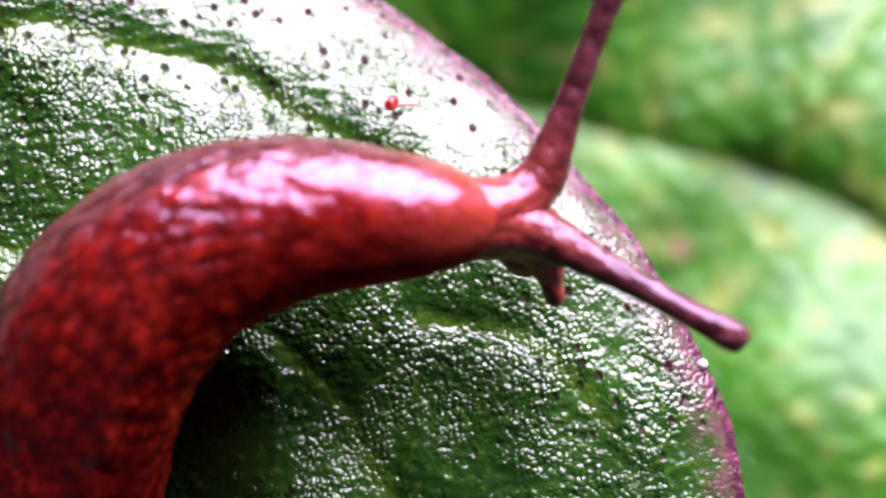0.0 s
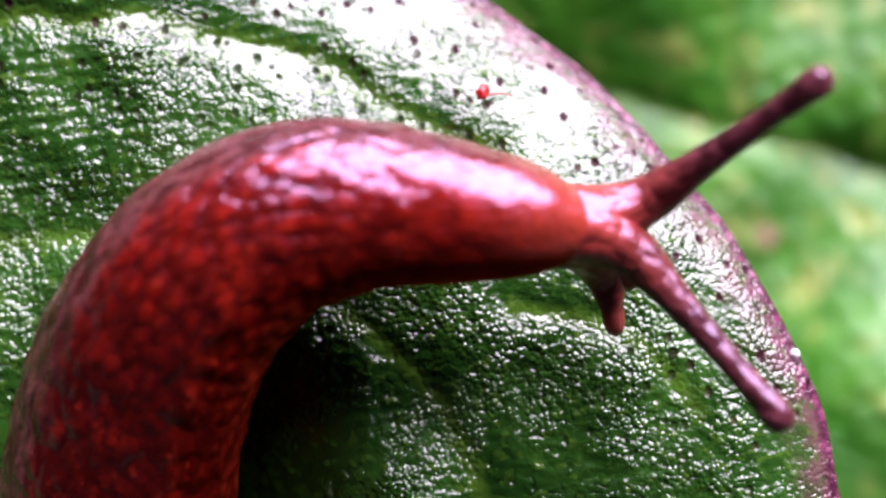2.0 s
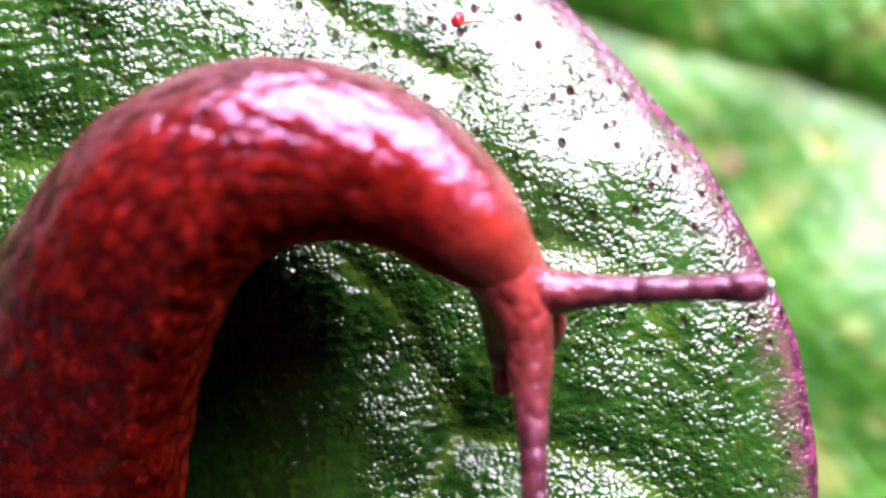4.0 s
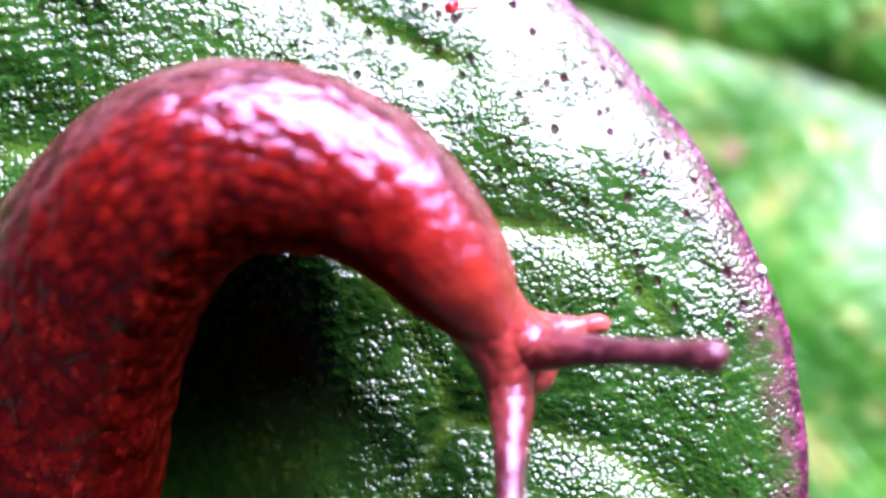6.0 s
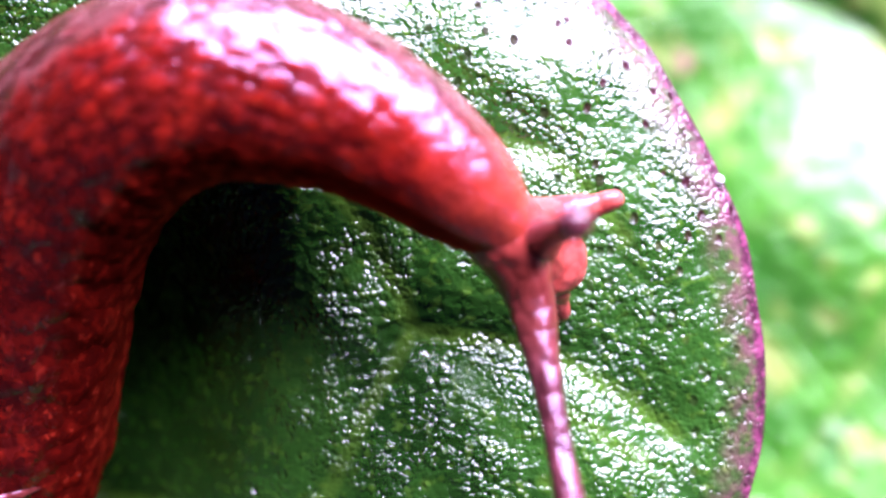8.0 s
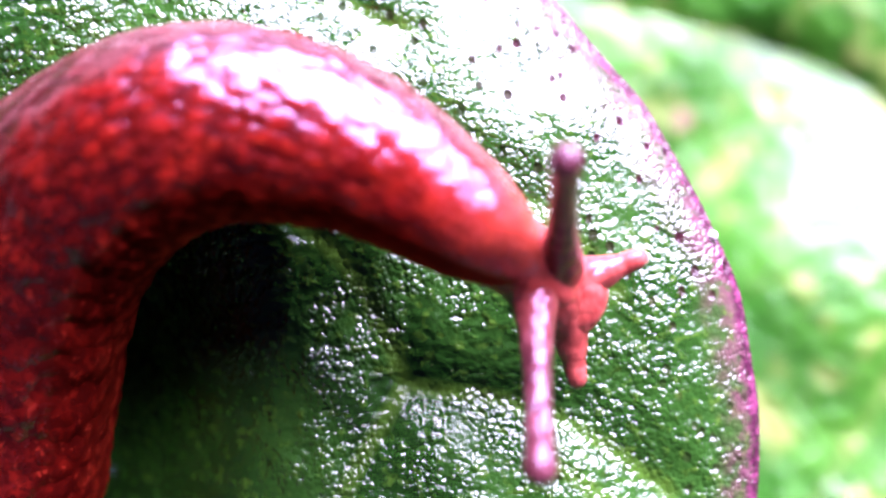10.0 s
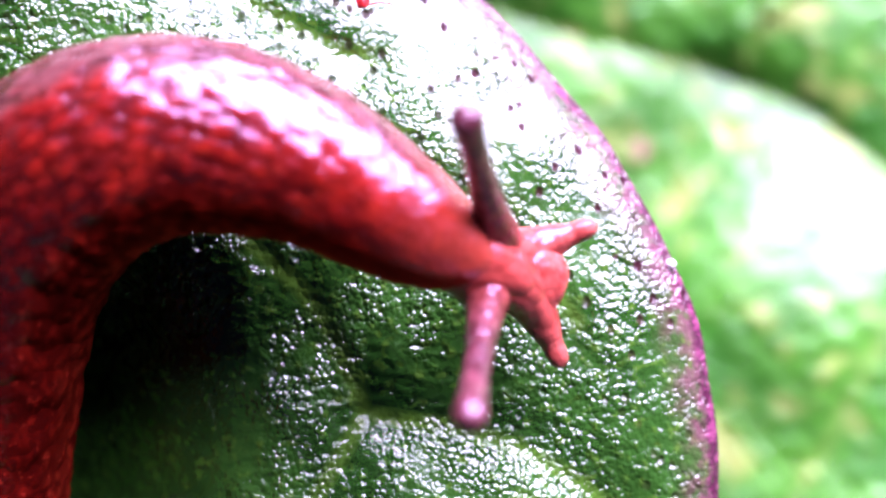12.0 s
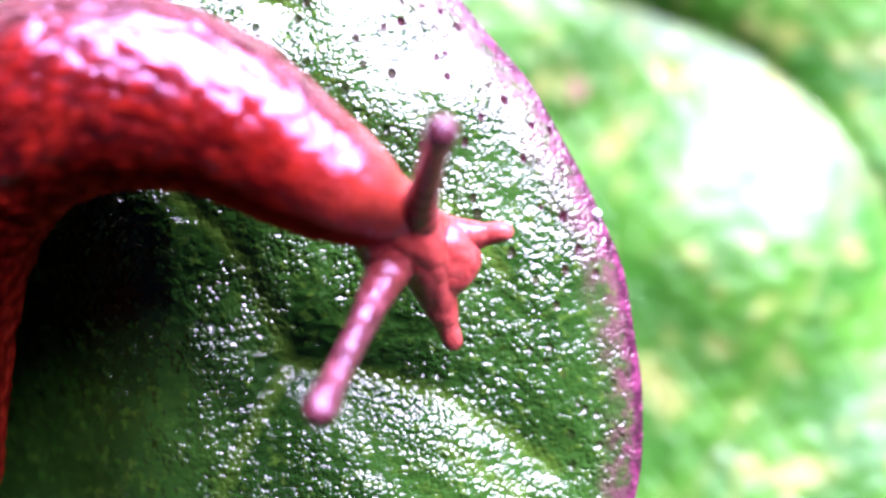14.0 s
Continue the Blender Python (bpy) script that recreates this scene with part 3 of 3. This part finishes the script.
# ---- what moves ----
def motions():
    bend(0.0, ((1.99, 2.45), (1.13, 2.49), (-0.56, 2.56), (-2.22, 2.57), (-3.83, 2.26), (-5.27, 1.50), (-6.51, 0.19), (-7.39, -1.40), (-7.97, -3.32), (-8.28, -5.19)),
         ((2.42, 3.54, 2.15), (3.78, 7.18, 3.12)), ((2.64, 2.07, 2.15), (5.97, 0.14, 3.25)), ((2.09, 2.44, 1.45), (2.33, 1.92, 0.77)), ((2.47, 1.72, 1.62), (2.67, 0.94, 1.11)))
    bend(0.5, ((2.05, 2.47), (1.07, 2.51), (-0.51, 2.45), (-2.17, 2.55), (-3.79, 2.42), (-5.24, 1.76), (-6.61, 0.38), (-7.52, -1.36), (-8.09, -3.20), (-8.44, -5.37)),
         ((2.48, 3.74, 2.15), (3.91, 7.36, 3.07)), ((2.75, 2.05, 2.15), (6.12, 0.36, 3.49)), ((2.15, 2.47, 1.45), (2.38, 1.94, 0.77)), ((2.35, 1.66, 1.65), (2.83, 1.06, 1.09)))
    bend(1.0, ((2.07, 2.37), (1.15, 2.49), (-0.54, 2.48), (-2.20, 2.57), (-3.83, 2.44), (-5.17, 1.72), (-6.64, 0.39), (-7.52, -1.34), (-8.07, -3.29), (-8.37, -5.19)),
         ((2.61, 3.77, 2.15), (3.91, 6.75, 4.48)), ((2.71, 2.20, 2.15), (6.00, 0.15, 3.14)), ((2.17, 2.36, 1.45), (2.41, 1.84, 0.77)), ((2.35, 1.83, 1.47), (2.56, 0.93, 1.26)))
    bend(1.5, ((1.90, 2.48), (1.03, 2.56), (-0.55, 2.61), (-2.11, 2.65), (-3.63, 2.52), (-5.06, 1.86), (-6.52, 0.53), (-7.52, -1.21), (-8.09, -3.17), (-8.42, -5.21)),
         ((2.66, 3.56, 2.15), (4.56, 5.99, 4.69)), ((2.60, 2.09, 2.15), (5.37, -0.32, 3.73)), ((2.00, 2.47, 1.45), (2.24, 1.95, 0.77)), ((2.16, 1.61, 1.47), (2.25, 0.70, 1.24)))
    bend(2.0, ((2.01, 1.94), (0.97, 2.15), (-0.61, 2.37), (-2.16, 2.52), (-3.80, 2.55), (-5.37, 1.95), (-6.87, 0.63), (-7.84, -1.10), (-8.49, -3.05), (-8.87, -4.96)),
         ((2.88, 2.87, 2.15), (5.55, 4.62, 4.55)), ((2.53, 1.41, 2.15), (5.09, -1.62, 2.68)), ((2.11, 1.92, 1.45), (2.34, 1.40, 0.77)), ((1.84, 1.04, 1.43), (2.00, 0.11, 1.35)))
    bend(2.5, ((1.86, 1.25), (0.82, 1.79), (-0.63, 2.23), (-2.07, 2.49), (-3.59, 2.52), (-5.14, 1.97), (-6.61, 0.66), (-7.57, -1.04), (-8.27, -2.96), (-8.65, -4.84)),
         ((2.50, 1.89, 2.15), (5.96, 2.76, 3.96)), ((2.10, 0.77, 2.15), (3.84, -2.81, 2.60)), ((1.95, 1.21, 1.45), (2.19, 0.68, 0.77)), ((1.39, 0.40, 1.46), (1.43, -0.53, 1.28)))
    bend(3.0, ((1.19, 0.62), (0.12, 1.30), (-1.24, 1.85), (-2.57, 2.22), (-3.99, 2.29), (-5.64, 1.90), (-7.06, 0.72), (-8.03, -0.96), (-8.69, -2.85), (-9.12, -4.83)),
         ((1.68, 0.84, 2.15), (5.56, 1.33, 3.00)), ((1.28, -0.06, 2.15), (1.89, -3.99, 2.56)), ((1.27, 0.57, 1.45), (1.51, 0.05, 0.77)), ((0.88, -0.20, 1.43), (0.70, -1.13, 1.35)))
    bend(3.5, ((0.76, -0.59), (-0.09, 0.54), (-1.32, 1.54), (-2.64, 2.13), (-4.04, 2.32), (-5.58, 1.94), (-7.03, 0.74), (-8.04, -0.96), (-8.81, -2.89), (-9.35, -4.93)),
         ((1.14, 0.03, 2.15), (5.07, 0.30, 2.83)), ((0.81, -1.03, 2.15), (1.00, -4.98, 2.78)), ((0.82, -0.67, 1.45), (1.06, -1.19, 0.77)), ((0.28, -0.99, 1.46), (0.21, -1.92, 1.26)))
    bend(3.7, ((0.77, -0.68), (-0.07, 0.50), (-1.30, 1.56), (-2.62, 2.15), (-4.02, 2.33), (-5.55, 1.97), (-6.99, 0.78), (-8.00, -0.93), (-8.77, -2.86), (-9.31, -4.96)),
         ((1.09, -0.17, 2.15), (5.03, 0.05, 2.82)), ((0.76, -1.40, 2.15), (0.90, -5.34, 2.85)), ((0.83, -0.76, 1.45), (1.06, -1.28, 0.77)), ((0.23, -1.26, 1.49), (0.21, -2.17, 1.21)))
    bend(5.8, ((0.35, -2.49), (-0.32, -0.90), (-1.32, 0.56), (-2.41, 1.43), (-3.82, 1.86), (-5.38, 1.87), (-6.96, 0.91), (-8.08, -0.66), (-8.93, -2.70), (-9.54, -4.84)),
         ((1.14, -2.03, 2.15), (4.50, -2.35, 4.29)), ((0.29, -3.14, 2.15), (0.20, -6.10, 4.84)), ((0.39, -2.58, 1.45), (0.63, -3.10, 0.77)), ((0.13, -2.75, 1.40), (-0.01, -3.64, 1.13)))
    bend(6.0, ((0.54, -2.18), (-0.32, -0.71), (-1.33, 0.52), (-2.43, 1.40), (-3.83, 1.82), (-5.39, 1.82), (-6.97, 0.84), (-8.17, -0.76), (-9.09, -2.83), (-9.72, -5.01)),
         ((1.15, -1.88, 2.15), (4.16, -1.86, 4.79)), ((0.54, -3.06, 2.15), (0.47, -6.00, 4.86)), ((1.51, -1.63, 1.50), (2.43, -1.41, 1.55)), ((0.37, -2.44, 1.40), (0.30, -3.35, 1.12)))
    bend(6.5, ((1.52, -2.03), (0.54, -0.76), (-0.60, 0.32), (-1.81, 1.25), (-3.09, 1.78), (-4.62, 1.89), (-6.26, 1.20), (-7.59, -0.25), (-8.54, -2.15), (-9.18, -4.41)),
         ((1.86, -1.48, 2.15), (3.24, -1.59, 5.90)), ((1.42, -2.94, 2.15), (1.78, -6.05, 4.64)), ((2.42, -0.88, 1.50), (3.25, -0.43, 1.57)), ((1.91, -2.21, 1.40), (2.10, -2.99, 0.91)))
    bend(7.0, ((1.61, -2.26), (0.54, -0.96), (-0.60, 0.12), (-1.91, 0.96), (-3.30, 1.44), (-4.84, 1.67), (-6.51, 1.03), (-8.01, -0.43), (-9.01, -2.36), (-9.68, -4.53)),
         ((1.53, -1.56, 2.15), (2.40, -1.55, 6.05)), ((1.53, -3.03, 2.15), (2.20, -6.87, 3.05)), ((2.59, -0.97, 1.50), (3.50, -0.70, 1.59)), ((2.14, -2.41, 1.40), (2.55, -3.00, 0.78)))
    bend(7.2, ((1.58, -2.27), (0.51, -0.97), (-0.63, 0.12), (-1.94, 0.95), (-3.34, 1.43), (-4.87, 1.66), (-6.53, 1.03), (-8.01, -0.42), (-8.99, -2.33), (-9.65, -4.48)),
         ((1.53, -1.62, 2.15), (2.31, -1.52, 6.07)), ((1.49, -3.04, 2.15), (2.15, -6.89, 3.03)), ((2.56, -0.98, 1.50), (3.47, -0.71, 1.60)), ((2.11, -2.42, 1.40), (2.51, -3.02, 0.78)))
    bend(9.3, ((2.36, -1.48), (1.21, -0.57), (-0.03, 0.39), (-1.37, 1.16), (-2.78, 1.59), (-4.42, 1.75), (-6.30, 1.34), (-8.01, -0.01), (-9.11, -1.92), (-9.76, -4.08)),
         ((2.45, -1.02, 2.15), (2.18, 0.01, 6.01)), ((2.17, -2.60, 2.15), (2.54, -5.38, 5.00)), ((3.08, -1.04, 1.50), (3.94, -0.65, 1.60)), ((2.69, -2.43, 1.40), (2.76, -3.32, 1.07)))
    bend(9.5, ((2.42, -1.53), (1.22, -0.63), (0.04, 0.33), (-1.29, 1.10), (-2.69, 1.52), (-4.33, 1.62), (-6.20, 1.20), (-7.91, -0.15), (-9.01, -2.07), (-9.65, -4.23)),
         ((2.45, -0.96, 2.15), (2.30, 0.38, 5.92)), ((1.90, -2.08, 2.15), (2.39, -5.15, 4.67)), ((3.25, -1.09, 1.50), (4.08, -0.64, 1.60)), ((2.81, -2.60, 1.40), (2.89, -3.45, 1.00)))
    bend(10.0, ((2.25, -1.40), (1.17, -0.50), (-0.07, 0.40), (-1.40, 1.22), (-2.81, 1.70), (-4.45, 1.86), (-6.21, 1.39), (-7.91, 0.06), (-9.00, -1.84), (-9.63, -3.97)),
         ((2.40, -0.83, 2.15), (2.25, 0.99, 5.71)), ((1.90, -1.73, 2.15), (1.85, -4.58, 4.96)), ((3.25, -1.13, 1.50), (4.13, -0.78, 1.60)), ((2.69, -2.46, 1.40), (2.84, -3.39, 1.28)))
    bend(10.5, ((2.12, -1.36), (0.99, -0.46), (-0.19, 0.44), (-1.52, 1.26), (-2.93, 1.73), (-4.57, 1.90), (-6.33, 1.43), (-8.03, 0.10), (-9.13, -1.79), (-9.76, -3.92)),
         ((2.28, -0.68, 2.15), (2.12, 1.17, 5.69)), ((1.72, -1.80, 2.15), (1.66, -4.41, 5.18)), ((3.12, -1.15, 1.50), (4.01, -0.83, 1.60)), ((2.62, -2.64, 1.40), (2.77, -3.56, 1.19)))
    bend(11.0, ((2.20, -1.07), (1.02, -0.28), (-0.22, 0.56), (-1.49, 1.38), (-2.88, 1.85), (-4.46, 2.01), (-6.20, 1.54), (-7.75, 0.28), (-8.83, -1.60), (-9.46, -3.71)),
         ((2.24, -0.39, 2.15), (1.82, 1.75, 5.50)), ((1.97, -1.74, 2.15), (2.09, -4.05, 5.41)), ((3.43, -0.63, 1.50), (4.30, -0.24, 1.61)), ((2.81, -2.12, 1.40), (3.14, -3.01, 1.51)))
    bend(11.5, ((2.27, -0.69), (1.02, -0.13), (-0.27, 0.77), (-1.48, 1.48), (-2.86, 1.95), (-4.47, 2.05), (-6.19, 1.59), (-7.72, 0.34), (-8.78, -1.52), (-9.41, -3.60)),
         ((2.08, -0.13, 2.15), (1.11, 1.85, 5.49)), ((1.85, -1.36, 2.15), (1.61, -3.60, 5.46)), ((3.27, -0.13, 1.50), (4.10, 0.31, 1.61)), ((2.93, -1.86, 1.40), (3.39, -2.68, 1.26)))
    bend(12.0, ((2.27, -0.49), (1.02, -0.04), (-0.27, 0.75), (-1.55, 1.52), (-2.95, 2.04), (-4.52, 2.20), (-6.26, 1.74), (-7.81, 0.49), (-8.87, -1.37), (-9.49, -3.40)),
         ((1.92, 0.30, 2.15), (1.22, 2.21, 5.59)), ((1.75, -1.05, 2.15), (1.27, -3.02, 5.60)), ((3.05, 0.08, 1.50), (3.93, 0.41, 1.61)), ((2.94, -1.53, 1.40), (3.33, -2.38, 1.23)))
    bend(12.5, ((2.08, -0.36), (0.77, 0.09), (-0.47, 0.82), (-1.79, 1.59), (-3.19, 2.06), (-4.70, 2.21), (-6.44, 1.86), (-8.00, 0.65), (-9.23, -1.22), (-9.89, -3.33)),
         ((1.89, 0.09, 2.15), (1.35, 2.32, 5.43)), ((1.67, -1.03, 2.15), (1.00, -3.26, 5.40)), ((3.20, 0.09, 1.50), (4.04, 0.52, 1.61)), ((2.87, -1.52, 1.40), (3.21, -2.39, 1.20)))
    bend(13.0, ((2.08, -0.72), (0.83, -0.10), (-0.52, 0.79), (-1.73, 1.55), (-3.13, 2.07), (-4.70, 2.23), (-6.37, 1.76), (-7.92, 0.50), (-9.05, -1.36), (-9.62, -3.46)),
         ((1.90, -0.04, 2.15), (1.62, 1.76, 5.71)), ((1.51, -1.28, 2.15), (0.38, -3.29, 5.42)), ((3.03, -0.21, 1.50), (3.77, 0.07, 2.02)), ((2.58, -1.89, 1.40), (2.87, -2.76, 1.17)))
    bend(13.5, ((2.18, -0.94), (0.88, -0.21), (-0.45, 0.62), (-1.64, 1.37), (-3.01, 1.88), (-4.60, 2.09), (-6.31, 1.69), (-7.84, 0.52), (-8.92, -1.30), (-9.57, -3.37)),
         ((1.83, -0.27, 2.15), (1.61, 1.42, 5.77)), ((1.38, -1.39, 2.15), (0.10, -3.62, 5.21)), ((2.96, -0.55, 1.50), (3.45, -0.38, 2.30)), ((2.39, -2.11, 1.40), (2.74, -2.97, 1.20)))
    bend(14.0, ((2.12, -0.93), (0.82, 0.03), (-0.40, 0.71), (-1.60, 1.53), (-2.86, 2.00), (-4.36, 2.10), (-6.08, 1.69), (-7.51, 0.48), (-8.60, -1.38), (-9.26, -3.47)),
         ((1.88, -0.41, 2.15), (2.22, 1.23, 5.78)), ((1.32, -1.42, 2.15), (0.05, -3.76, 5.14)), ((2.88, -0.78, 1.50), (3.77, -0.65, 1.80)), ((2.42, -2.16, 1.40), (2.72, -3.03, 1.17)))
    for ob, rows in TRACKS.items():
        walk(ob, rows)


motions()
